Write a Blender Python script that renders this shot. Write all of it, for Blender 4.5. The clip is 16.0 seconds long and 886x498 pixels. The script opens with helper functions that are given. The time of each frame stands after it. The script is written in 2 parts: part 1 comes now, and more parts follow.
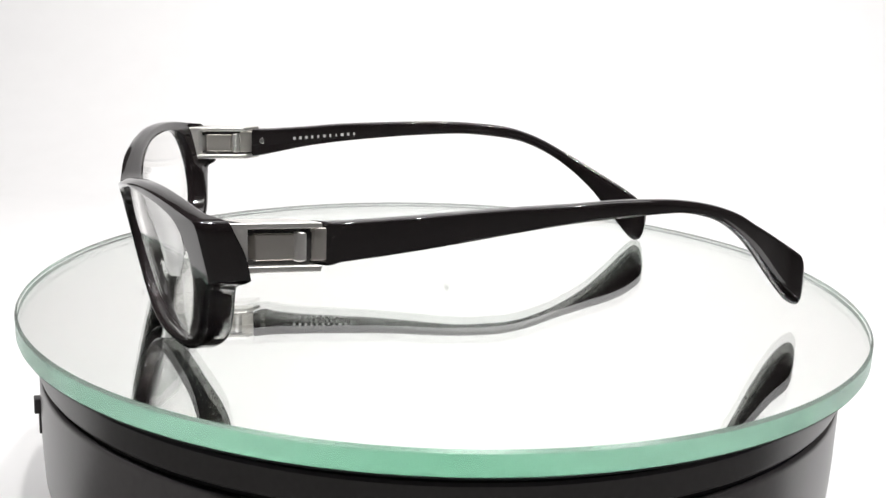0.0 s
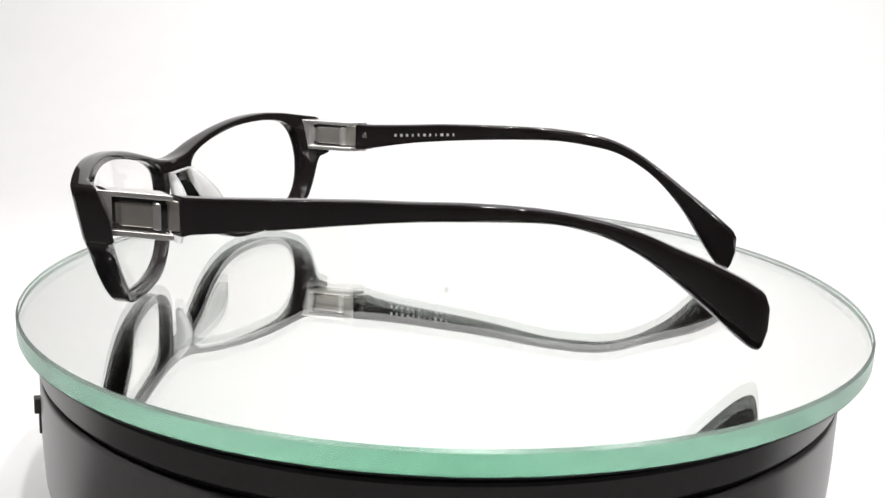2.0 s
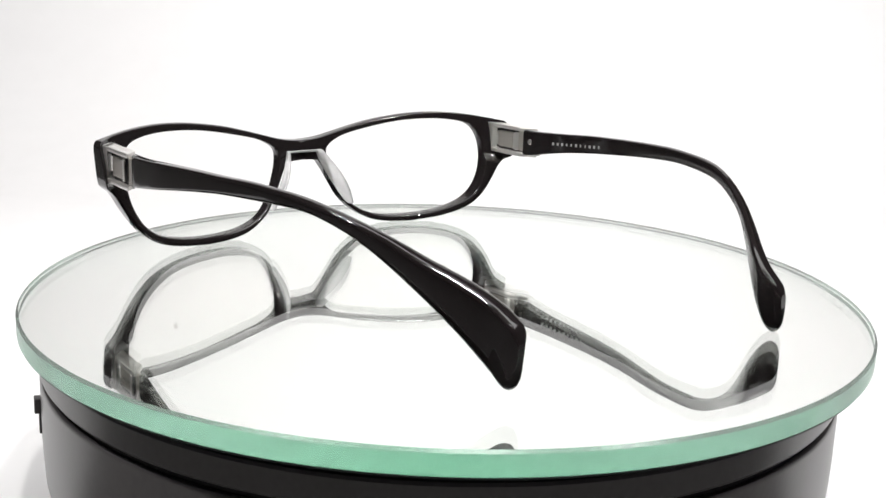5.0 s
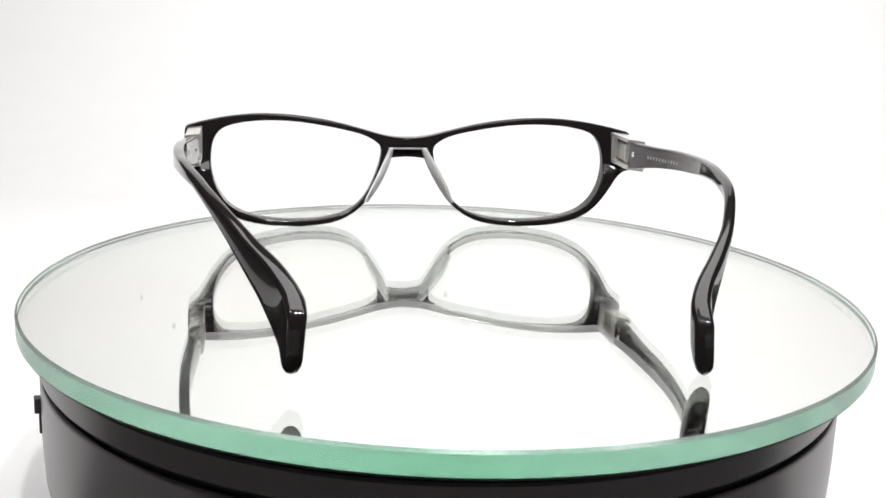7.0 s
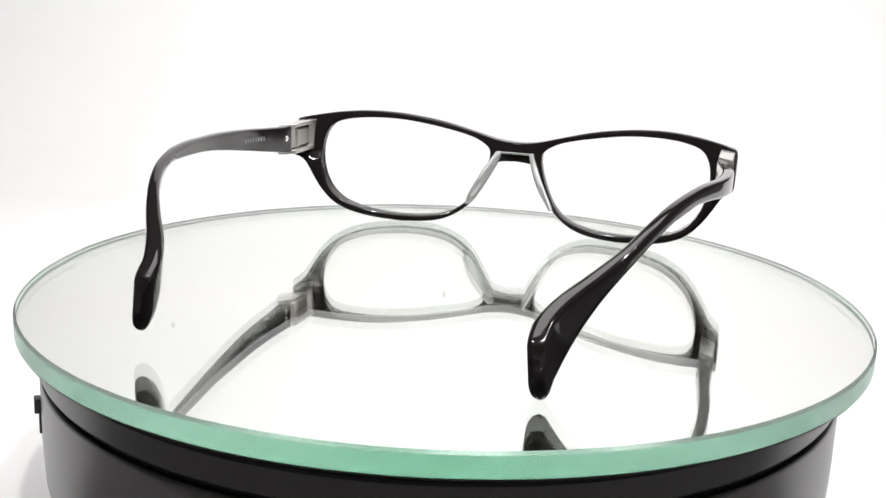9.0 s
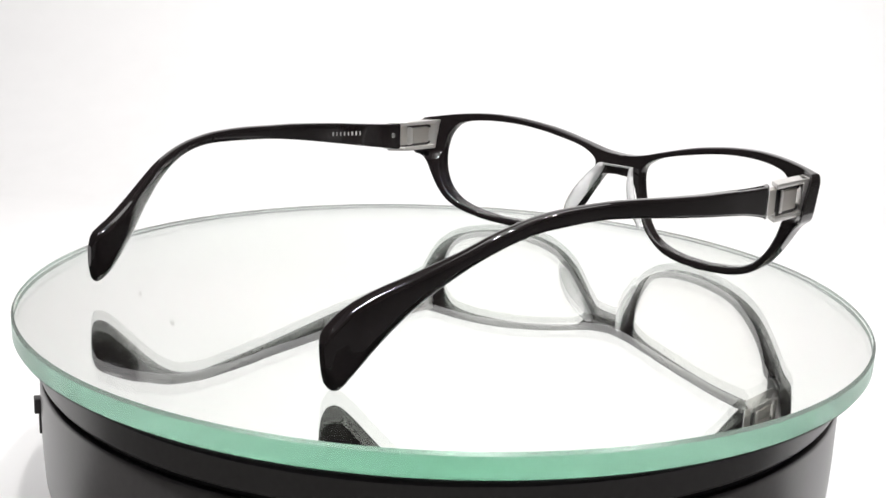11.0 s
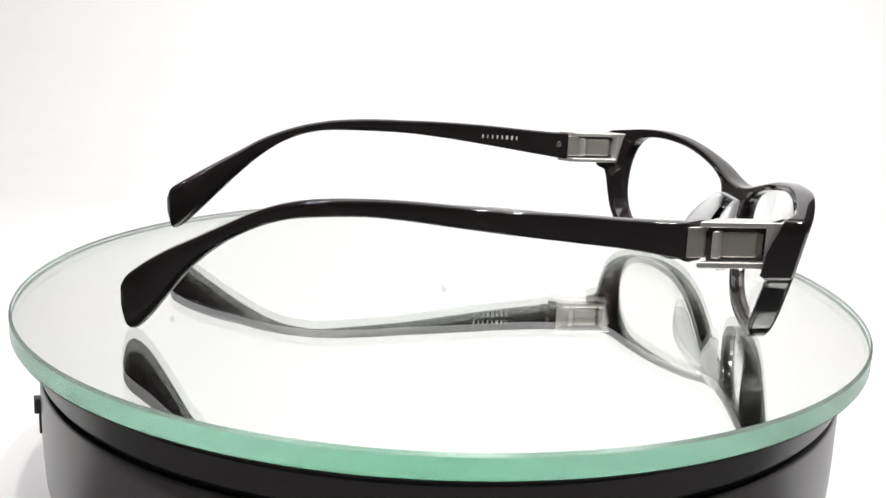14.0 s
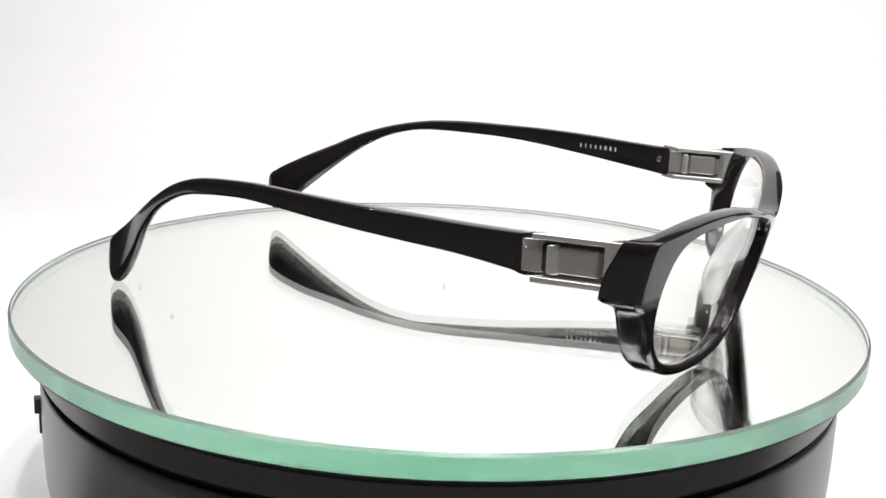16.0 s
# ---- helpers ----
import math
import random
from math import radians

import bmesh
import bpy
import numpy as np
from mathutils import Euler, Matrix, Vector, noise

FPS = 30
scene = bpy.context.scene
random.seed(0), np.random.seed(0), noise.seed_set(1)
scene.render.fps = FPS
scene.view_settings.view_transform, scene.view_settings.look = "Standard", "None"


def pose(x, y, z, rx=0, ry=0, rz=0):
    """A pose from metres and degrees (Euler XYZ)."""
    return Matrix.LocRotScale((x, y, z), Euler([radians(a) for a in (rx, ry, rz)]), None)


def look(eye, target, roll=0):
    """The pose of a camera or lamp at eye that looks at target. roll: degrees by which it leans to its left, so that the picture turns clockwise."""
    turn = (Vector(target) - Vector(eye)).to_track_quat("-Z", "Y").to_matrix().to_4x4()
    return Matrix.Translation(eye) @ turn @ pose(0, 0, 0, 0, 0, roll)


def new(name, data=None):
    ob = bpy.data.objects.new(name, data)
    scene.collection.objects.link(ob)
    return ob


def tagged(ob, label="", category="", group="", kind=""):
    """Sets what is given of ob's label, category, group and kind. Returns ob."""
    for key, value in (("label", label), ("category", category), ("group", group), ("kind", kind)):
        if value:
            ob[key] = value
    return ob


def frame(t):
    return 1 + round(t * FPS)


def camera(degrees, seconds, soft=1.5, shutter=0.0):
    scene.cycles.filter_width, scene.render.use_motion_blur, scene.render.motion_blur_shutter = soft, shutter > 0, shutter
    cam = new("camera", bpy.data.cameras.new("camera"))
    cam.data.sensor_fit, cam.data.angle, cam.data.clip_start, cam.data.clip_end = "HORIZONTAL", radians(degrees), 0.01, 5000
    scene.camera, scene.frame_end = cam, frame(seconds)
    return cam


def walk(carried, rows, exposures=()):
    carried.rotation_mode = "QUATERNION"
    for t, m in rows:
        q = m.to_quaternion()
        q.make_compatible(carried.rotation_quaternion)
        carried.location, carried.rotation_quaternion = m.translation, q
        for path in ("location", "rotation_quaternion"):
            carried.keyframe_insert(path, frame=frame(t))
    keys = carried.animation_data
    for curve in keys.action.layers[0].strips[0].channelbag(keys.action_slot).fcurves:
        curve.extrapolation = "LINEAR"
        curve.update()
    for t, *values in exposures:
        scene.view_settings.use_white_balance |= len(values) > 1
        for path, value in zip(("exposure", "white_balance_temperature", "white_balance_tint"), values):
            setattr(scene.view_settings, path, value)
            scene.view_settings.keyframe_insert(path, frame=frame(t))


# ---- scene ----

# Eyeglasses on a slowly turning mirror disc, in a white photo sweep. Lengths below are in millimetres unless noted.
MM = 0.001

# ---------------------------------------------------------------- camera
cam = camera(45.6, 16.0, soft=1.5)
EYE = Vector((0.0, -0.2670, 0.0739))
AIM = EYE + Vector((-0.00339, 0.97158, -0.23669))
HOLD = look(EYE, AIM, 2.22)
walk(cam, [(0.0, HOLD), (16.0, HOLD)])

# ---------------------------------------------------------------- light
scene.cycles.max_bounces = 32
scene.cycles.transmission_bounces = 32
scene.cycles.glossy_bounces = 32
scene.cycles.transparent_max_bounces = 96
world = bpy.data.worlds.new("world")
scene.world = world
world.use_nodes = True
world.node_tree.nodes["Background"].inputs[0].default_value = (0.9, 0.95, 1.0, 1)
world.node_tree.nodes["Background"].inputs[1].default_value = 0.05


def area_lamp(name, eye, target, wide, deep, watts, colour=(1, 1, 1)):
    data = bpy.data.lights.new(name, "AREA")
    data.shape, data.size, data.size_y = "RECTANGLE", wide, deep
    data.energy, data.color = watts, colour
    ob = new(name, data)
    ob.matrix_world = look(eye, target)
    return ob


WARM = (1.0, 0.988, 0.983)
area_lamp("backdrop_light", (0.14, 0.10, 0.68), (0.11, 0.62, 0.06), 0.8, 0.46, 4.05, WARM)
for LX, LY, LP in ((-0.36, -0.20, 1.15), (-0.29, -0.24, 1.15), (0.03, -0.30, 1.75), (0.11, -0.30, 1.65), (0.39, -0.24, 0.8), (0.45, -0.20, 0.8)):
    area_lamp("led_bulb_light", (LX, LY, 0.60), (0, 0.08, 0), 0.022, 0.022, LP, WARM)

# ---------------------------------------------------------------- materials


def material(name, colour, rough=0.5, metal=0.0, ior=1.5, grain=0.0, grain_size=400.0, bump=0.0, coat=0.0, rough_var=0.0):
    """A Principled surface with colour grain and relief at two scales."""
    m = bpy.data.materials.new(name)
    m.use_nodes = True
    nt = m.node_tree
    b = nt.nodes["Principled BSDF"]
    b.inputs["Base Color"].default_value = (*colour, 1)
    b.inputs["Roughness"].default_value = rough
    b.inputs["Metallic"].default_value = metal
    b.inputs["IOR"].default_value = ior
    b.inputs["Coat Weight"].default_value = coat
    b.inputs["Coat Roughness"].default_value = 0.03
    co = nt.nodes.new("ShaderNodeTexCoord")
    fine = nt.nodes.new("ShaderNodeTexNoise")
    fine.inputs["Scale"].default_value = grain_size
    fine.inputs["Detail"].default_value = 4
    nt.links.new(co.outputs["Object"], fine.inputs["Vector"])
    wide = nt.nodes.new("ShaderNodeTexNoise")
    wide.inputs["Scale"].default_value = grain_size / 12
    wide.inputs["Detail"].default_value = 2
    nt.links.new(co.outputs["Object"], wide.inputs["Vector"])
    both = nt.nodes.new("ShaderNodeMath")
    both.operation = "ADD"
    nt.links.new(fine.outputs["Fac"], both.inputs[0])
    nt.links.new(wide.outputs["Fac"], both.inputs[1])
    if grain:
        r = nt.nodes.new("ShaderNodeMapRange")
        r.inputs["From Min"].default_value, r.inputs["From Max"].default_value = 0.6, 1.4
        r.inputs["To Min"].default_value, r.inputs["To Max"].default_value = 1 - grain, 1 + grain
        nt.links.new(both.outputs[0], r.inputs["Value"])
        mix = nt.nodes.new("ShaderNodeVectorMath")
        mix.operation = "SCALE"
        mix.inputs[0].default_value = colour
        nt.links.new(r.outputs[0], mix.inputs["Scale"])
        nt.links.new(mix.outputs[0], b.inputs["Base Color"])
    if rough_var:
        r = nt.nodes.new("ShaderNodeMapRange")
        r.inputs["From Min"].default_value, r.inputs["From Max"].default_value = 0.6, 1.4
        r.inputs["To Min"].default_value, r.inputs["To Max"].default_value = max(0.01, rough - rough_var), rough + rough_var
        nt.links.new(both.outputs[0], r.inputs["Value"])
        nt.links.new(r.outputs[0], b.inputs["Roughness"])
    if bump:
        k = nt.nodes.new("ShaderNodeBump")
        k.inputs["Strength"].default_value = bump
        k.inputs["Distance"].default_value = 0.0001
        nt.links.new(both.outputs[0], k.inputs["Height"])
        nt.links.new(k.outputs[0], b.inputs["Normal"])
    return m


def glass(name, colour, ior=1.5, rough=0.0):
    m = bpy.data.materials.new(name)
    m.use_nodes = True
    nt = m.node_tree
    nt.nodes.remove(nt.nodes["Principled BSDF"])
    g = nt.nodes.new("ShaderNodeBsdfGlass")
    g.inputs["Color"].default_value = (*colour, 1)
    g.inputs["IOR"].default_value = ior
    g.inputs["Roughness"].default_value = rough
    nt.links.new(g.outputs[0], nt.nodes["Material Output"].inputs["Surface"])
    return m


def edge_glass(name, clear, ground, share, rough, ior=1.52):
    """Ground glass: part clear refraction, part a matt scattering skin."""
    m = glass(name, clear, ior, rough)
    nt = m.node_tree
    g = next(n for n in nt.nodes if n.type == "BSDF_GLASS")
    co = nt.nodes.new("ShaderNodeTexCoord")
    noise_node = nt.nodes.new("ShaderNodeTexNoise")
    noise_node.inputs["Scale"].default_value = 350
    nt.links.new(co.outputs["Object"], noise_node.inputs["Vector"])
    r = nt.nodes.new("ShaderNodeMapRange")
    r.inputs["To Min"].default_value, r.inputs["To Max"].default_value = share - 0.04, share + 0.04
    nt.links.new(noise_node.outputs["Fac"], r.inputs["Value"])
    d = nt.nodes.new("ShaderNodeBsdfDiffuse")
    d.inputs["Color"].default_value = (*ground, 1)
    mix = nt.nodes.new("ShaderNodeMixShader")
    nt.links.new(r.outputs[0], mix.inputs[0])
    nt.links.new(g.outputs[0], mix.inputs[1])
    nt.links.new(d.outputs[0], mix.inputs[2])
    nt.links.new(mix.outputs[0], nt.nodes["Material Output"].inputs["Surface"])
    return m


ACETATE = material("black_acetate", (0.0115, 0.0092, 0.0095), 0.06, ior=1.56, grain=0.25, grain_size=900, rough_var=0.02)
STEEL = material("brushed_nickel", (0.84, 0.82, 0.795), 0.44, metal=1.0, grain=0.03, grain_size=1500, rough_var=0.03)
STEEL_DARK = material("smoked_nickel", (0.62, 0.59, 0.55), 0.45, metal=1.0, grain=0.03, grain_size=1500, rough_var=0.03)
OXIDE = material("dark_hinge_core", (0.045, 0.042, 0.040), 0.5, metal=0.3, grain=0.2, grain_size=1500)
PIN_STEEL = material("polished_steel", (0.8, 0.79, 0.77), 0.14, metal=1.0, grain=0.05, grain_size=2500)
PRINT = material("silver_print", (0.50, 0.50, 0.50), 0.45, grain=0.1, grain_size=4000)
LENS = glass("coated_lens_plastic", (0.998, 0.997, 0.992), 1.12)
SILICONE = edge_glass("clear_silicone", (0.97, 0.975, 0.975), (0.95, 0.95, 0.95), 0.35, 0.03, 1.2)
DISC_GLASS = glass("float_glass", (0.995, 1.0, 0.997), 1.52)
DISC_EDGE = edge_glass("ground_glass_edge", (0.85, 0.93, 0.89), (0.40, 0.54, 0.47), 0.2, 0.2)
DISC_DEPTH = bpy.data.materials.new("green_glass_depth")
DISC_DEPTH.use_nodes = True
DISC_DEPTH.node_tree.nodes.remove(DISC_DEPTH.node_tree.nodes["Principled BSDF"])
CLEAR = DISC_DEPTH.node_tree.nodes.new("ShaderNodeBsdfTransparent")
CLEAR.inputs["Color"].default_value = (0.9805, 0.9947, 0.9886, 1)
DISC_DEPTH.node_tree.links.new(CLEAR.outputs[0], DISC_DEPTH.node_tree.nodes["Material Output"].inputs["Surface"])
DISC_CHAMFER = edge_glass("ground_glass_chamfer", (0.94, 0.96, 0.95), (0.42, 0.45, 0.43), 0.3, 0.2)
SILVERING = material("silvering", (0.995, 0.985, 0.972), 0.0, metal=1.0)
BACK_PAINT = material("mirror_back_paint", (0.02, 0.03, 0.025), 0.4, grain=0.1)
BASE_PLASTIC = material("black_base_plastic", (0.100, 0.094, 0.095), 0.32, grain=0.12, grain_size=700, bump=0.03, rough_var=0.015)
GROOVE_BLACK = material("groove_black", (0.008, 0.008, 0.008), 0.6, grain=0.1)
TABLE = material("grey_table", (0.13, 0.127, 0.125), 0.6, grain=0.1, grain_size=40)
PAPER = material("white_paper", (0.862, 0.855, 0.855), 0.9, grain=0.015, grain_size=60)
# added reflector out of view: lightens what the black acetate mirrors
BOUNCE_CEILING = material("bounce_ceiling_white", (0.72, 0.715, 0.70), 0.9, grain=0.04, grain_size=6)
ROOM = material("dim_room_wall", (0.20, 0.195, 0.19), 0.9, grain=0.1, grain_size=6)


# ---------------------------------------------------------------- mesh helpers
def mesh_object(name, bm, mat, parent=None, label="", sharp=62.0, even=True):
    bmesh.ops.remove_doubles(bm, verts=bm.verts, dist=2e-6)
    bmesh.ops.recalc_face_normals(bm, faces=bm.faces)
    for f in bm.faces:
        f.smooth = True
    for e in bm.edges:
        e.smooth = not (len(e.link_faces) == 2 and e.calc_face_angle(0) > radians(sharp))
    me = bpy.data.meshes.new(name)
    bm.to_mesh(me)
    bm.free()
    for one in (mat if isinstance(mat, (list, tuple)) else [mat]):
        me.materials.append(one)
    ob = new(name, me)
    if even:
        w = ob.modifiers.new("even_normals", "WEIGHTED_NORMAL")
        w.weight, w.keep_sharp = 50, True
    if parent is not None:
        ob.parent = parent
    if label:
        tagged(ob, label)
    return ob


def part(name, bm, mat, parent, label="", sharp=62.0, even=True):
    return mesh_object(name, bm, mat, parent, label, sharp, even)


def loft(bm, rings, close=True, cap=True):
    """Skin a row of rings of equal count."""
    rows = [[bm.verts.new(Vector(p) * MM) for p in ring] for ring in rings]
    n = len(rows[0])
    for a, b in zip(rows, rows[1:]):
        for i in range(n if close else n - 1):
            j = (i + 1) % n
            bm.faces.new((a[i], a[j], b[j], b[i]))
    if cap:
        bm.faces.new(rows[0])
        bm.faces.new(rows[-1])
    return rows


def block(bm, corners, bevel=0.25):
    """A hexahedron from 8 corners (4 below, 4 above, both the same way round), with bevelled edges."""
    vs = [bm.verts.new(Vector(c) * MM) for c in corners]
    fs = [bm.faces.new([vs[i] for i in q]) for q in ((0, 1, 2, 3), (4, 5, 6, 7), (0, 1, 5, 4), (1, 2, 6, 5), (2, 3, 7, 6), (3, 0, 4, 7))]
    bmesh.ops.recalc_face_normals(bm, faces=fs)
    if bevel:
        es = {e for f in fs for e in f.edges}
        bmesh.ops.bevel(bm, geom=list(es), offset=bevel * MM, segments=2, profile=0.5, affect="EDGES")


def turned(bm, profile, steps=160, closed=True):
    """A body turned about z from (radius, z) pairs."""
    rows = []
    for r, z in profile:
        rows.append([bm.verts.new((r * MM * math.cos(2 * math.pi * i / steps), r * MM * math.sin(2 * math.pi * i / steps), z * MM)) for i in range(steps)])
    pairs = list(zip(rows, rows[1:])) + ([(rows[-1], rows[0])] if closed else [])
    made = []
    for k, (a, b) in enumerate(pairs):
        for i in range(steps):
            j = (i + 1) % steps
            made.append((k, bm.faces.new((a[i], a[j], b[j], b[i]))))
    return rows, made


def table(rows, key):
    """Smooth reading of columns by the first one."""
    xs = [r[0] for r in rows]
    i = max(0, min(len(xs) - 2, next((k for k in range(len(xs) - 1) if key <= xs[k + 1]), len(xs) - 2)))
    f = (key - xs[i]) / (xs[i + 1] - xs[i])
    out = []
    for c in range(1, len(rows[0])):
        y = [r[c] for r in rows]

        def slope(k):
            lo, hi = max(k - 1, 0), min(k + 1, len(xs) - 1)
            return (y[hi] - y[lo]) / (xs[hi] - xs[lo])
        h = xs[i + 1] - xs[i]
        a, b, p, q = y[i], y[i + 1], slope(i) * h, slope(i + 1) * h
        out.append(a + f * p + f * f * (3 * (b - a) - 2 * p - q) + f ** 3 * (2 * (a - b) + p + q))
    return out


def resample(points, count):
    """Points at equal steps along a polyline, without its last one."""
    pts = [Vector(p) for p in points]
    run = [0.0]
    for a, b in zip(pts, pts[1:]):
        run.append(run[-1] + (b - a).length)
    out = []
    for i in range(count):
        d = run[-1] * i / count
        k = max(j for j in range(len(run) - 1) if run[j] <= d + 1e-9)
        out.append(pts[k].lerp(pts[k + 1], (d - run[k]) / max(1e-9, run[k + 1] - run[k])))
    return out


def rounded(points, passes=2):
    """Corner cutting of an open polyline that keeps its ends."""
    pts = [Vector(p) for p in points]
    for _ in range(passes):
        out = [pts[0]]
        for a, b in zip(pts, pts[1:]):
            out += [a.lerp(b, 0.25), a.lerp(b, 0.75)]
        pts = out + [pts[-1]]
    return pts


# ---------------------------------------------------------------- setting
FLOOR = -62.0


def build_setting():
    # seamless sheet: table, cove and rear wall
    bm = bmesh.new()
    line = [(-40, FLOOR), (400, FLOOR)]
    for i in range(1, 17):
        a = radians(90 * i / 16)
        line.append((400 + 220 * math.sin(a), FLOOR + 220 * (1 - math.cos(a))))
    line += [(620, 760)]
    under = [(y + (0.8 if k > 8 else 0), z - (0 if k > 8 else 0.8)) for k, (y, z) in enumerate(line)]
    loop = line + under[::-1]
    loft(bm, [[(x, y, z) for y, z in loop] for x in (-430, 430)])
    tagged(mesh_object("backdrop", bm, PAPER), "seamless white paper sweep under the turntable", "backdrop", kind="structure")
    bm = bmesh.new()
    block(bm, [(-1250, -1250, FLOOR - 26), (1250, -1250, FLOOR - 26), (1250, 1250, FLOOR - 26), (-1250, 1250, FLOOR - 26),
               (-1250, -1250, FLOOR - 1), (1250, -1250, FLOOR - 1), (1250, 1250, FLOOR - 1), (-1250, 1250, FLOOR - 1)], 2)
    tagged(mesh_object("table_surface", bm, TABLE), "plain grey table under the white sweep", "table", kind="structure")
    # unseen dim room round the sweep; white ceiling added to brighten reflections
    W2, H0, H1 = 1300, FLOOR - 700, 1500
    for name, (x0, y0, z0, x1, y1, z1) in {
        "floor": (-W2, -W2, H0 - 50, W2, W2, H0), "bounce_ceiling": (-W2, -W2, H1, W2, W2, H1 + 50),
        "wall_south": (-W2, -W2 - 50, H0, W2, -W2, H1), "wall_north": (-W2, W2, H0, W2, W2 + 50, H1),
        "wall_west": (-W2 - 50, -W2, H0, -W2, W2, H1), "wall_east": (W2, -W2, H0, W2 + 50, W2, H1)}.items():
        bm = bmesh.new()
        block(bm, [(x0, y0, z0), (x1, y0, z0), (x1, y1, z0), (x0, y1, z0), (x0, y0, z1), (x1, y0, z1), (x1, y1, z1), (x0, y1, z1)], 0)
        tagged(mesh_object(name, bm, BOUNCE_CEILING if name == "bounce_ceiling" else ROOM), "unseen white ceiling added to brighten the reflections" if name == "bounce_ceiling" else "plain dim wall of the room", "room wall", kind="structure")


build_setting()


# ---------------------------------------------------------------- turntable
def build_base():
    base = tagged(new("turntable_base"), "round black plastic turntable base with a groove", "turntable")
    base.location = (-0.0006, 0, FLOOR * MM)
    up = -FLOOR

    def ring(name, prof, mat, label=""):
        bm = bmesh.new()
        rows, _ = turned(bm, [(r + 0.4, z + up) for r, z in prof], 192, closed=False)
        bm.faces.new(rows[0])
        bm.faces.new(rows[-1])
        return part(name, bm, mat, base, label, 30)
    ring("body", [(96.5, -62), (96.8, -54), (97.9, -48), (99.3, -41), (99.6, -35), (99.7, -30), (99.6, -17.0), (99.2, -16.3), (97.0, -16.2)], BASE_PLASTIC)
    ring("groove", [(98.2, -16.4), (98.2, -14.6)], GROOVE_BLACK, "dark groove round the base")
    ring("top_ring", [(97.0, -14.8), (99.2, -14.7), (99.6, -14.1), (99.6, -9.0), (99.2, -8.4), (96.0, -8.3)], BASE_PLASTIC)
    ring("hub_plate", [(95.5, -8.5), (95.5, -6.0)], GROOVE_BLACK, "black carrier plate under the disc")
    # slide switch on the flank
    a = math.atan2(-37.5, -92.3)
    out, side = Vector((math.cos(a), math.sin(a), 0)), Vector((-math.sin(a), math.cos(a), 0))

    def pad(name, r0, r1, w, z0, z1, mat, label):
        bm = bmesh.new()
        c = [out * r0 - side * w, out * r1 - side * w, out * r1 + side * w, out * r0 + side * w]
        block(bm, [v + Vector((0, 0, z0 + up)) for v in c] + [v + Vector((0, 0, z1 + up)) for v in c], 0.3)
        return part(name, bm, mat, base, label)
    pad("switch_knob", 99.0, 101.5, 1.5, -24.9, -21.2, BASE_PLASTIC, "small black switch knob")
    pad("switch_plate", 99.0, 100.6, 1.5, -29.9, -25.2, BASE_PLASTIC, "")
    return base


FLECK = material("grey_fleck", (0.52, 0.51, 0.50), 0.9, grain=0.1)


def build_flecks():
    """Flecks on the rear wall of the sweep, above the view, that the mirror shows."""
    for x, z, r in ((0.2, 176.2, 2.0), (-238.4, 214.8, 1.9), (-266.3, 189.8, 1.5)):
        bm = bmesh.new()
        rings = []
        for y, share in ((0.0, 1.0), (-0.25, 0.95), (-0.35, 0.6)):
            rings.append([(r * share * (1 + 0.12 * math.sin(2 * a + x)) * math.cos(a), y, r * share * math.sin(a)) for a in (2 * math.pi * k / 18 for k in range(18))])
        loft(bm, rings)
        ob = tagged(mesh_object("paper_fleck", bm, FLECK), "small grey fleck stuck on the white paper sweep", "fleck", group="flecks on the sweep")
        ob.location = (x * MM, 619.98 * MM, z * MM)


def build_disc():
    disc = tagged(new("mirror_disc"), "round mirror of thick glass with a green edge", "mirror")
    bm = bmesh.new()
    r, t, c = 105.4, 5.0, 0.6
    rows, made = turned(bm, [(r - c, 0), (r, -c), (r, -t + 0.3), (r - 0.3, -t)], 256, closed=False)
    bm.faces.new(rows[0])
    bm.faces.new(rows[-1])
    for k, f in made:
        f.material_index = 2 if k == 0 else 1
    part("glass", bm, [DISC_GLASS, DISC_EDGE, DISC_CHAMFER], disc, "clear glass with a ground green edge", 30, False)
    # the body of the glass takes red out of light in proportion to its way: a thin tint every 4 mm
    bm = bmesh.new()
    for k in range(1, 27):
        turned(bm, [(4.0 * k, -0.05), (4.0 * k, -t + 0.05)], 144, closed=False)
    part("glass_depth", bm, DISC_DEPTH, disc, "green tint in the depth of the glass", 30, False)
    bm = bmesh.new()
    rows, _ = turned(bm, [(r - 0.6, -t - 0.02), (r - 0.6, -t - 0.12)], 256, closed=False)
    bm.faces.new(rows[0])
    bm.faces.new(rows[-1])
    part("silvering", bm, SILVERING, disc, "mirror coating under the glass")
    bm = bmesh.new()
    rows, _ = turned(bm, [(r - 0.5, -t - 0.16), (r - 0.5, -t - 0.5)], 256, closed=False)
    bm.faces.new(rows[0])
    bm.faces.new(rows[-1])
    part("backing", bm, BACK_PAINT, disc, "dark protective paint")
    return disc


base = build_base()
disc = build_disc()
build_flecks()


# ---------------------------------------------------------------- eyeglasses
def back_y(x, z):
    """Rear surface of the front, which wraps round and leans."""
    return -77.3 + 0.22 * (32 - z) + 0.0033 * x * x


def front_y(x, z):
    return -82.0 + 0.22 * (32 - z) + 0.0035 * x * x


def step(a, b, v):
    f = max(0.0, min(1.0, (v - a) / (b - a)))
    return f * f * (3 - 2 * f)


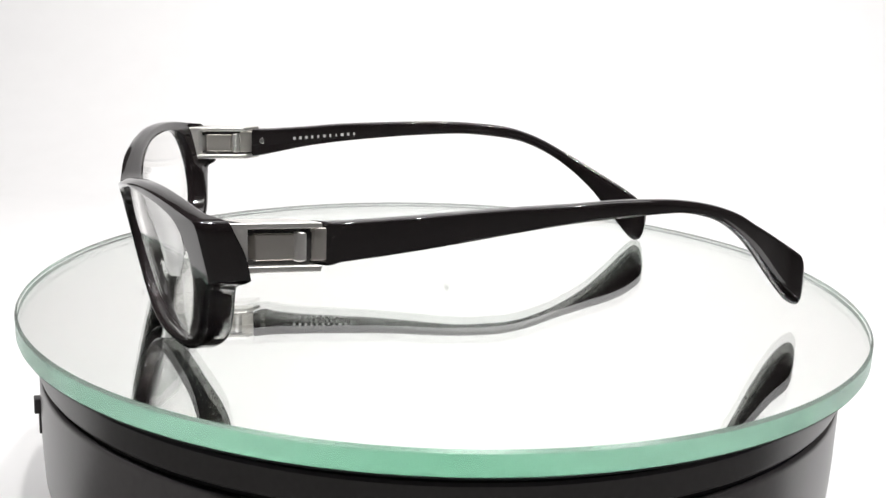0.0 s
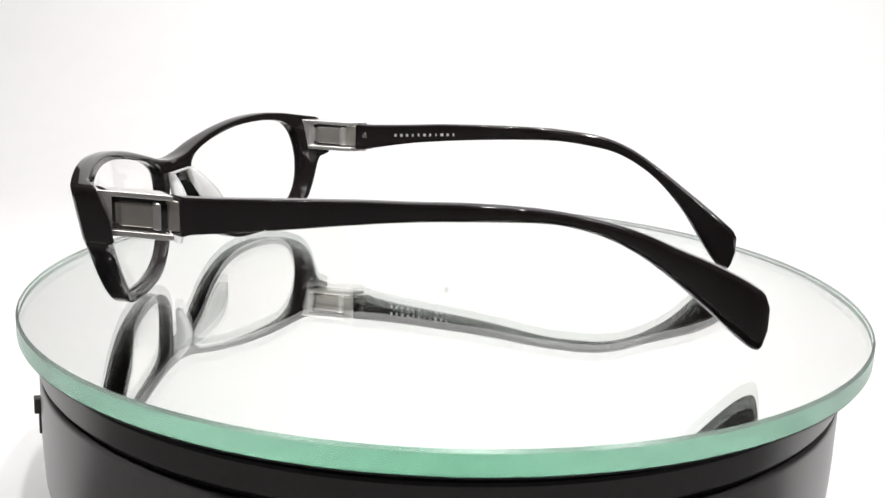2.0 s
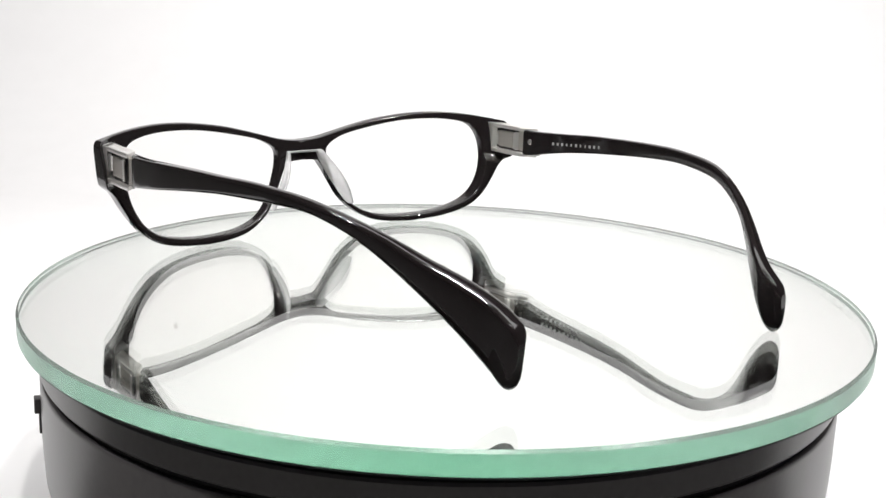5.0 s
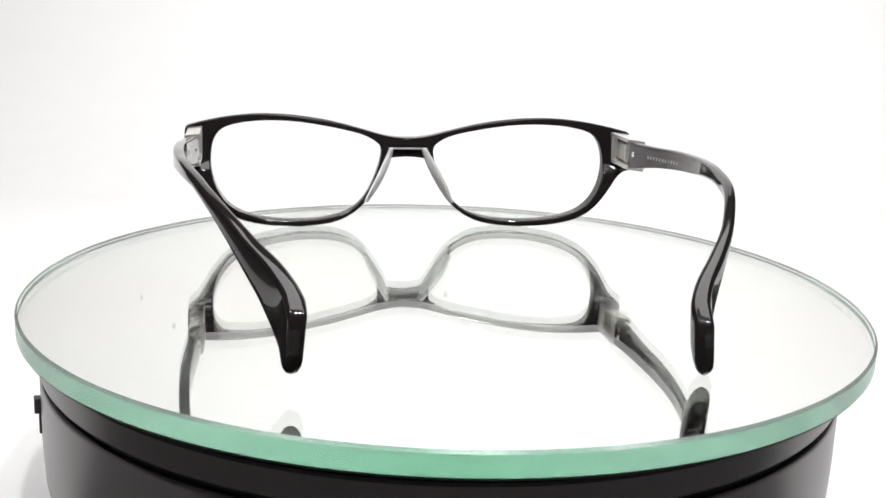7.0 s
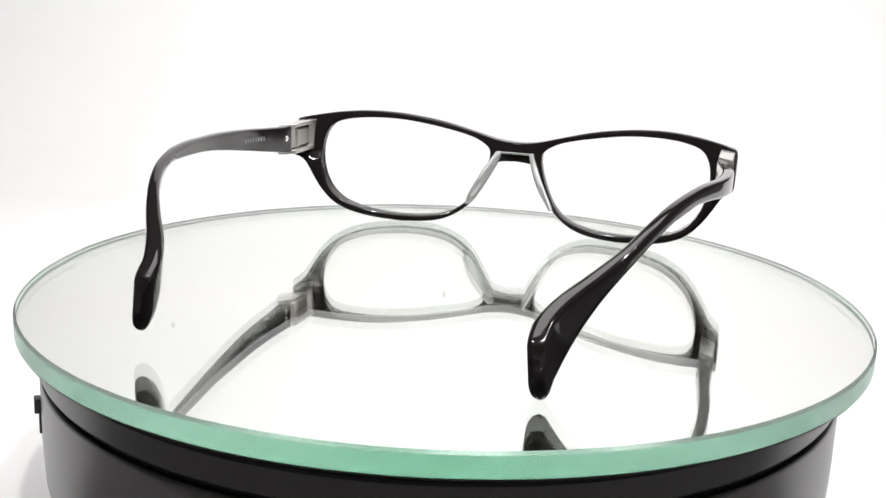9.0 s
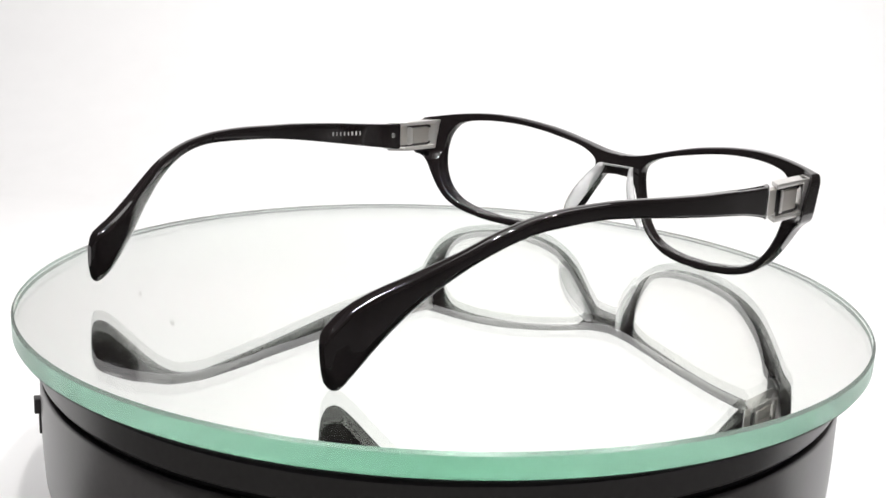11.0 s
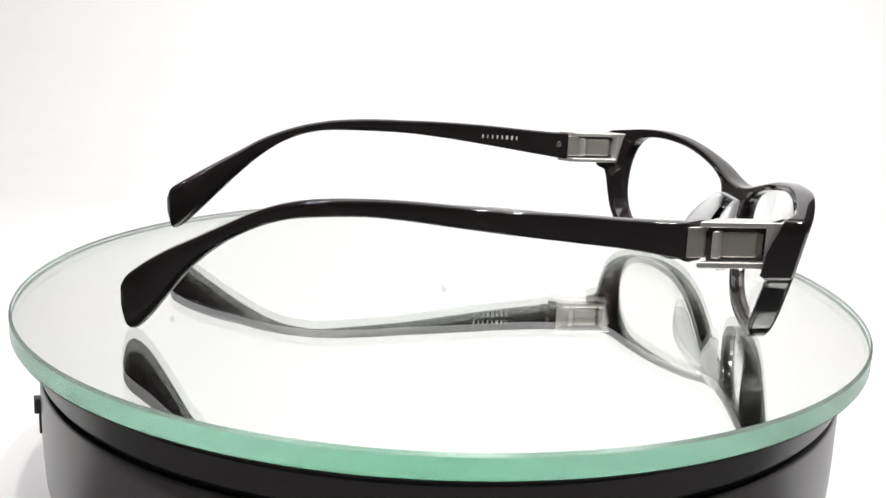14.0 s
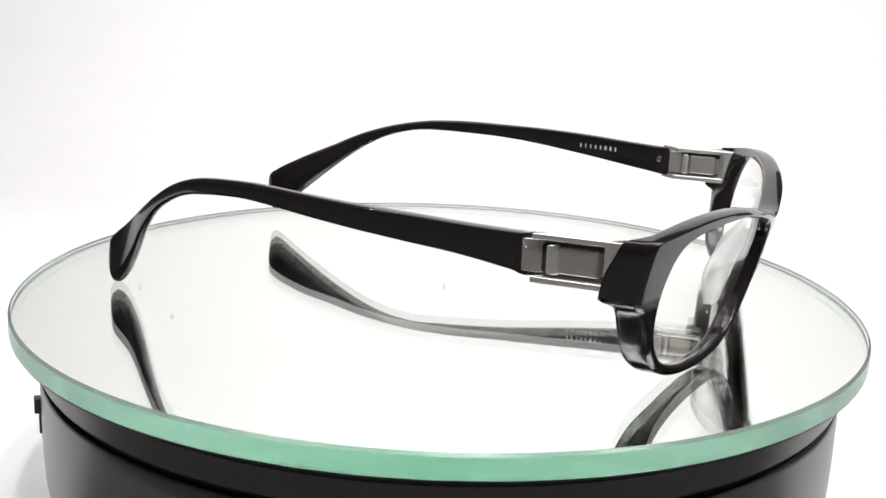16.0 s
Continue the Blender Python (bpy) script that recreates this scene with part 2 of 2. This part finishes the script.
OUTER = [
    [(0, 27.3), (3, 27.4), (6, 27.8), (8.5, 28.3), (16, 30.4), (25, 32.7), (33, 34.0), (40.5, 34.9), (49.5, 35.2), (58, 34.5), (64.5, 33.4), (68.9, 32.5)],
    [(68.9, 32.5), (69.6, 31.7), (69.6, 26), (69.5, 21.5), (69.0, 20.6)],
    [(69.0, 20.6), (68.2, 19.9), (66.3, 18.4), (64, 14.2), (60.7, 9.2), (56.4, 4.8), (51, 2.2), (44.5, 0.65), (35.5, -0.12)],
    [(35.5, -0.12), (26.4, 0.15), (19.9, 2.0), (14.7, 5.7), (12, 9), (10, 12.8), (7.6, 17.6), (6, 20.2)],
    [(6, 20.2), (5, 21.1), (3.6, 21.3), (0, 21.3)],
    [(0, 21.3), (0, 24), (0, 27.3)],
]
INNER = [
    [(9, 25), (10.8, 26.5), (14.3, 28.2), (20, 29.6), (26, 30.8), (34, 32.2), (41.3, 32.85), (49.8, 32.9), (56.8, 31.9), (59.3, 30.8)],
    [(59.3, 30.8), (61.2, 28.4), (62.1, 25), (62.2, 21.0)],
    [(62.2, 21.0), (61.4, 15.6), (58.7, 10), (54.6, 6.2), (48.4, 3.7), (41, 2.4), (36, 2.1)],
    [(36, 2.1), (29, 2.05), (22, 3.2), (17, 5.4), (13.2, 9.6), (10.4, 15.6), (9.3, 18.8)],
    [(9.3, 18.8), (8.9, 20.5), (8.6, 22)],
    [(8.6, 22), (8.6, 24), (9, 25)],
]
COUNTS = (60, 18, 46, 42, 10, 8)


def contour(parts):
    out = []
    for pts, n in zip(parts, COUNTS):
        pts = [Vector((*p, 0)) for p in pts]
        out += resample(rounded(pts, 2), n)
    return [(v.x, v.y) for v in out]


OUT_LINE = contour(OUTER)
IN_LINE = contour(INNER)


def smooth_ring(line, passes, fixed=()):
    for _ in range(passes):
        n = len(line)
        line = [p if i in fixed else tuple((line[i - 1][c] + 2 * p[c] + line[(i + 1) % n][c]) / 4 for c in (0, 1)) for i, p in enumerate(line)]
    return line


IN_LINE = smooth_ring(IN_LINE, 6)


def build_front(parent):
    bm = bmesh.new()
    # (rim it is measured from, distance, face it is measured from, inset, share of the end lip, share of the low rim's rise)
    prof = [("in", 0, "back", 0.7, 0, 1), ("in", 0.15, "back", 0.28, 0, 1), ("in", 0.6, "back", 0, 0, 1), ("out", 3.9, "back", 0, 1, 1), ("out", 2.3, "back", 0, 1, 1), ("out", 0.8, "back", 0, 1, 0.97),
            ("out", 0.4, "back", 0.12, 1, 0.9), ("out", 0.12, "back", 0.4, 1, 0.8), ("out", 0, "back", 0.8, 1, 0.7), ("brow", 0, "front", 0.9, 0, 0), ("brow", 0.1, "front", 0.6, 0, 0), ("brow", 0.8, "front", 0.1, 0, 0),
            ("brow", 1.1, "front", 0, 0, 0), ("in", 0.85, "front", 0, 0, 0), ("in", 0.5, "front", 0.12, 0, 0), ("in", 0.12, "front", 0.7, 0, 0), ("in", 0, "front", 1.1, 0, 0)]
    first_out = next(k for k, p in enumerate(prof) if p[0] != "in")
    last_out = max(k for k, p in enumerate(prof) if p[0] != "in")
    n = len(OUT_LINE)
    seam = sum(COUNTS[:5])
    c0, c1 = COUNTS[0], COUNTS[0] + COUNTS[1]
    for sign in (1, -1):
        rows = []
        for rim, far, face, sunk, lip_share, low_share in prof:
            row = []
            for i in range(n):
                # the brow has a broad bevel along its upper front edge
                brow = (1 - step(c0 - 1, c0 + 4, i)) * step(0, 14, i) if rim == "brow" else 0.0
                dist, inset = far * (1 + 0.25 * brow), sunk * (1 + 1.6 * brow)
                (xi, zi), (xo, zo) = IN_LINE[i], OUT_LINE[i]
                wide = math.hypot(xo - xi, zo - zi)
                low_rim = step(c1 - 2, c1 + 3, i) * (1 - step(c1 + 16, c1 + 34, i))
                share = min(0.42, dist / wide) if rim == "in" else max(0.46, 1 - dist / wide)
                x, z = xi + (xo - xi) * share, zi + (zo - zi) * share
                if rim != "in" and (i >= seam or i == 0):
                    x, z = 0.0, zo + (-dist if i == 0 else dist if i == seam else 0)
                # the end piece runs on backwards towards its outer side, less so at the top
                lip = 4.0 * max(0.0, min(1.0, (x - 65.0) / 4.4)) * (1 - 0.32 * step(25, 32, z)) * (1 - step(c1 - 1, c1 + 2, i)) if lip_share else 0.0
                lip += 2.0 * low_rim * low_share
                y = back_y(x, z) + lip - inset if face == "back" else front_y(x, z) + inset
                row.append(bm.verts.new((sign * x * MM, y * MM, z * MM)))
            rows.append(row)
        m = len(rows)
        for k in range(m):
            a, b = rows[k], rows[(k + 1) % m]
            for i in range(n):
                j = (i + 1) % n
                if i >= seam and first_out <= k < last_out:
                    continue
                bm.faces.new((a[i], a[j], b[j], b[i]))
    bmesh.ops.remove_doubles(bm, verts=bm.verts, dist=2e-6)
    bmesh.ops.dissolve_degenerate(bm, dist=2e-6, edges=bm.edges)
    return part("front", bm, ACETATE, parent, "glossy black acetate front", 60)


def build_lens(parent, sign):
    bm = bmesh.new()
    cx, cz = 36.0, 17.5
    faces = []
    for level in (0.30, 0.30 + 0.36):
        rows = []
        for share in (1.02, 0.85, 0.68, 0.5, 0.33, 0.17):
            row = []
            for i in range(0, len(IN_LINE), 2):
                x, z = IN_LINE[i]
                x, z = cx + (x - cx) * share, cz + (z - cz) * share
                y = back_y(x, z) - 4.2 * level - 0.5 * (1 - share * share)
                row.append(bm.verts.new((sign * x * MM, y * MM, z * MM)))
            rows.append(row)
        n = len(rows[0])
        for a, b in zip(rows, rows[1:]):
            for i in range(n):
                bm.faces.new((a[i], a[(i + 1) % n], b[(i + 1) % n], b[i]))
        mid = bm.verts.new((sign * cx * MM, (back_y(cx, cz) - 4.2 * level - 0.51) * MM, cz * MM))
        for i in range(n):
            bm.faces.new((rows[-1][i], rows[-1][(i + 1) % n], mid))
        faces.append(rows[0])
    a, b = faces
    for i in range(len(a)):
        bm.faces.new((a[i], a[(i + 1) % len(a)], b[(i + 1) % len(a)], b[i]))
    ob = part("lens", bm, LENS, parent, "clear thin lens", 40, False)
    ob.visible_shadow = False
    return ob


# temple: y, top z, bottom z, centre x, thickness
TEMPLE_L = [(-45.4, 31.6, 23.2, 66.6, 3.0), (-41.0, 31.6, 23.7, 66.9, 3.0), (-32.0, 32.1, 24.9, 67.6, 2.9), (-20.0, 33.0, 26.7, 68.2, 2.9), (-4.0, 33.9, 29.0, 67.6, 2.8), (7.0, 34.2, 30.2, 66.5, 2.7),
            (18.0, 34.5, 30.8, 64.8, 2.7), (28.5, 34.2, 31.1, 62.8, 2.6), (34.2, 33.6, 30.9, 61.2, 2.7), (39.8, 32.6, 29.8, 59.5, 2.7), (45.5, 31.1, 27.7, 57.2, 2.8), (51.6, 28.9, 24.0, 54.2, 3.1),
            (58.0, 25.7, 18.8, 50.4, 3.9), (65.0, 22.3, 12.3, 45.9, 4.5), (71.4, 18.9, 6.4, 42.9, 4.4), (74.5, 17.1, 4.2, 42.4, 4.2), (76.6, 15.5, 4.4, 42.2, 3.4), (77.6, 13.0, 8.0, 42.2, 1.6)]
TEMPLE_R = [(-45.4, 31.5, 23.2, 65.9, 3.0), (-41.0, 31.4, 23.7, 66.3, 3.0), (-29.0, 32.0, 25.9, 67.4, 2.9), (-18.0, 32.8, 27.3, 68.3, 2.9), (-7.0, 33.3, 28.4, 68.2, 2.8), (4.0, 33.8, 29.4, 67.0, 2.7),
            (15.4, 34.2, 30.3, 64.6, 2.7), (23.0, 34.1, 30.5, 62.8, 2.6), (32.7, 33.4, 29.8, 60.4, 2.6), (38.7, 32.2, 28.8, 58.5, 2.7), (45.0, 29.8, 26.4, 55.9, 2.8), (51.8, 26.1, 22.2, 52.4, 3.1),
            (59.0, 21.8, 15.5, 47.2, 4.0), (64.5, 18.5, 8.4, 43.0, 4.4), (69.0, 15.5, 2.6, 40.5, 4.4), (72.0, 13.3, 0.25, 40.0, 4.1), (74.0, 11.6, 1.2, 39.9, 3.4), (75.0, 9.8, 4.8, 39.9, 1.6)]


def build_temple(parent, sign, rows):
    bm = bmesh.new()
    rings = []
    y0, y1 = rows[0][0], rows[-1][0]
    steps = [0.0, 0.0012, 0.0036] + [0.955 * i / 82 for i in range(1, 83)] + [0.955 + 0.045 * math.sin(math.pi / 2 * k / 14) for k in range(1, 15)]
    for f in steps:
        y = y0 + (y1 - y0) * f
        top, low, cx, th = table(rows, y)
        nose = 0.5 * (1 - min(1, f / 0.0036)) ** 2
        top, low = top - nose, low + nose
        blade = step(44, 66, y) * (1 - 0.6 * step(y1 - 6, y1, y))
        h = th / 2 - 0.7 * nose
        ring = []
        for sx, sz in ((1, 1), (-1, 1), (-1, -1), (1, -1)):
            r = min(0.6 + 0.4 * step(-15, 35, y), th * 0.36)
            rx, rz = r, r
            # the blade has a broad chamfer along the lower edge of its outer face
            if sx > 0 and sz < 0:
                rx, rz = r + 0.32 * th * blade, r + 2.6 * blade
            elif sx < 0:
                rx, rz = r + (0.3 if sz < 0 else 0.15) * th * blade, r + (3.4 if sz < 0 else 1.0) * blade
            rx, rz = min(rx, 0.48 * 2 * h), min(rz, 0.45 * (top - low))
            for a in (0, 30, 60, 90):
                ca, sa = math.cos(radians(a)), math.sin(radians(a))
                dx, dz = (ca, sa) if sx * sz > 0 else (sa, ca)
                px = cx + sx * (h - rx + rx * dx)
                pz = (top - rz + rz * dz) if sz > 0 else (low + rz - rz * dz)
                # the blade end leans outwards with its lower edge
                twist = -0.09 * step(44, 66, y) * (pz - (top + low) / 2)
                # mitre cut at the hinge
                py = y + (4.4 * (px - (cx - th / 2)) / th) * (1 - step(0.0, 0.06, f))
                ring.append((sign * (px + twist), py, pz))
        rings.append(ring)
    loft(bm, rings)
    return part("temple", bm, ACETATE, parent, "glossy black acetate temple with a widening tip")


def build_hinge(parent, sign):
    """Every piece is skewed: its outer face sits further back than its inner one."""
    def slab(name, in0, in1, out0, out1, z0, z1, x_in, x_out, mat, owner, label="", bevel=0.3, rake=0.0):
        bm = bmesh.new()
        low = [(sign * x_in, in0 + rake, z0), (sign * x_out, out0 + rake, z0), (sign * x_out, out1, z0), (sign * x_in, in1, z0)]
        top = [(sign * x_in, in0, z1), (sign * x_out, out0, z1), (sign * x_out, out1, z1), (sign * x_in, in1, z1)]
        block(bm, low + top, bevel)
        return part(name, bm, mat, owner, label)
    hinge = slab("hinge", -64.9, -60.9, -62.5, -56.0, 22.4, 31.9, 64.6, 68.7, STEEL, parent, "brushed nickel spring hinge", 0.25, 1.6)
    slab("top_bar", -62.5, -47.2, -59.0, -42.4, 30.7, 31.9, 64.6, 68.6, STEEL, hinge, "", 0.25)
    slab("bottom_bar", -61.4, -46.9, -58.4, -42.4, 22.4, 23.7, 64.6, 68.6, STEEL, hinge, "", 0.25)
    slab("spring_box", -58.6, -51.3, -54.6, -47.4, 24.5, 29.8, 65.35, 67.9, STEEL_DARK, hinge, "smoked metal spring box", 0.35)
    slab("spring_core", -58.6, -49.0, -54.5, -44.6, 23.6, 30.8, 65.75, 67.6, OXIDE, hinge, "dark core between the bars", 0.1)
    slab("barrel", -51.0, -49.6, -46.9, -45.1, 24.2, 30.1, 65.0, 68.35, STEEL, hinge, "", 0.5)
    slab("spring_guide", -50.0, -48.2, -45.2, -43.4, 24.6, 29.9, 65.8, 67.5, OXIDE, hinge, "", 0.15)
    slab("tongue", -48.6, -45.0, -43.9, -40.4, 24.3, 30.6, 65.5, 67.7, STEEL_DARK, hinge, "", 0.2)
    for z in (24.0, 29.4):
        slab("guide_rod", -61.1, -58.5, -56.2, -54.4, z, z + 0.9, 65.7, 67.5, OXIDE, hinge, "", 0.1)
    return hinge


def build_rivet(parent, sign):
    bm = bmesh.new()
    cx = 65.3 if sign > 0 else 64.7
    rings = []
    for dx, r in ((0.4, 0.85), (-0.12, 0.85), (-0.2, 0.7)):
        rings.append([(sign * (cx + dx), -42.0 + r * math.cos(2 * math.pi * i / 20), 27.9 + r * math.sin(2 * math.pi * i / 20)) for i in range(20)])
    loft(bm, rings)
    return part("rivet", bm, PIN_STEEL, parent, "polished steel rivet head")


def build_print(parent, sign, count, y0, y1, z0, z1, height, rows):
    """A word on the temple's inner face as plain bars."""
    dice = random.Random(count)
    for i in range(count):
        f = (i + 0.5) / count
        y, z = y0 + (y1 - y0) * f, z0 + (z1 - z0) * f
        wide = abs(y1 - y0) / count * dice.choice((0.1, 0.14, 0.2, 0.24))
        bm = bmesh.new()
        top, low, cx, th = table(rows, y)
        x = cx - th / 2
        block(bm, [(sign * (x + 0.1), y - wide, z - height / 2), (sign * (x - 0.03), y - wide, z - height / 2), (sign * (x - 0.03), y + wide, z - height / 2), (sign * (x + 0.1), y + wide, z - height / 2),
                   (sign * (x + 0.1), y - wide, z + height / 2), (sign * (x - 0.03), y - wide, z + height / 2), (sign * (x - 0.03), y + wide, z + height / 2), (sign * (x + 0.1), y + wide, z + height / 2)], 0)
        part("printed_bar", bm, PRINT, parent, "silver printed mark")


def build_pads(parent):
    def strap():
        bm = bmesh.new()
        rings = []
        for i in range(13):
            x = -5.6 + 11.2 * i / 12
            y = back_y(x, 24) + 0.1
            rings.append([(x, y - 0.6, 23.75), (x, y + 0.8, 23.75), (x, y + 0.9, 24.2), (x, y - 0.6, 24.3)])
        loft(bm, rings)
        return part("pad_strap", bm, SILICONE, parent, "clear silicone strap across the bridge")
    strap()
    for sign in (1, -1):
        bm = bmesh.new()
        rings = []
        for i in range(25):
            f = i / 24
            bulge = math.sin(math.pi * (0.05 + 0.92 * f)) ** 0.6
            x = 5.4 + 8.4 * f ** 1.15
            z = 24.2 - 16.6 * f
            y = back_y(x, z) + 0.9 + 2.6 * math.sin(math.pi * min(1, 1.1 * f) * 0.8)
            wy, wx = 0.6 + 2.3 * bulge, 0.4 + 0.65 * bulge
            ring = []
            for k in range(14):
                a = 2 * math.pi * k / 14
                ring.append((sign * (x + wx * math.cos(a) + 0.35 * wy * math.sin(a)), y + wy * math.sin(a), z + 0.35 * wx * math.cos(a)))
            rings.append(ring)
        loft(bm, rings)
        part("nose_pad", bm, SILICONE, parent, "clear silicone nose pad", 60)


def build_glasses():
    g = tagged(new("eyeglasses"), "black acetate eyeglasses with nickel hinges standing open on a mirror", "eyeglasses")
    build_front(g)
    for sign, rows in ((1, TEMPLE_L), (-1, TEMPLE_R)):
        build_lens(g, sign)
        t = build_temple(g, sign, rows)
        build_hinge(g, sign)
        build_rivet(t, sign)
        if sign > 0:
            build_print(t, sign, 8, -29.2, -16.8, 29.4, 29.8, 1.2, rows)
        else:
            build_print(t, sign, 11, -33.0, -12.3, 28.5, 29.9, 0.85, rows)
    build_pads(g)
    return g


glasses = build_glasses()


# ---------------------------------------------------------------- movement
TURN = -13.493
START = -74.83


def motions():
    rows, ring = [], []
    for k in range(33):
        t = 0.5 * k
        rows.append((t, pose(0, 0, 0, 0, 0, START + TURN * t)))
        # the disc sits a little off centre and leans with its load
        a = radians(TURN * (t - 18.6) + 180)
        ring.append((t, pose(-0.0003 + 0.00085 * math.cos(a), 0.00085 * math.sin(a), 0, 0.2, 0, START + TURN * t)))
    walk(glasses, rows)
    walk(disc, ring)


motions()
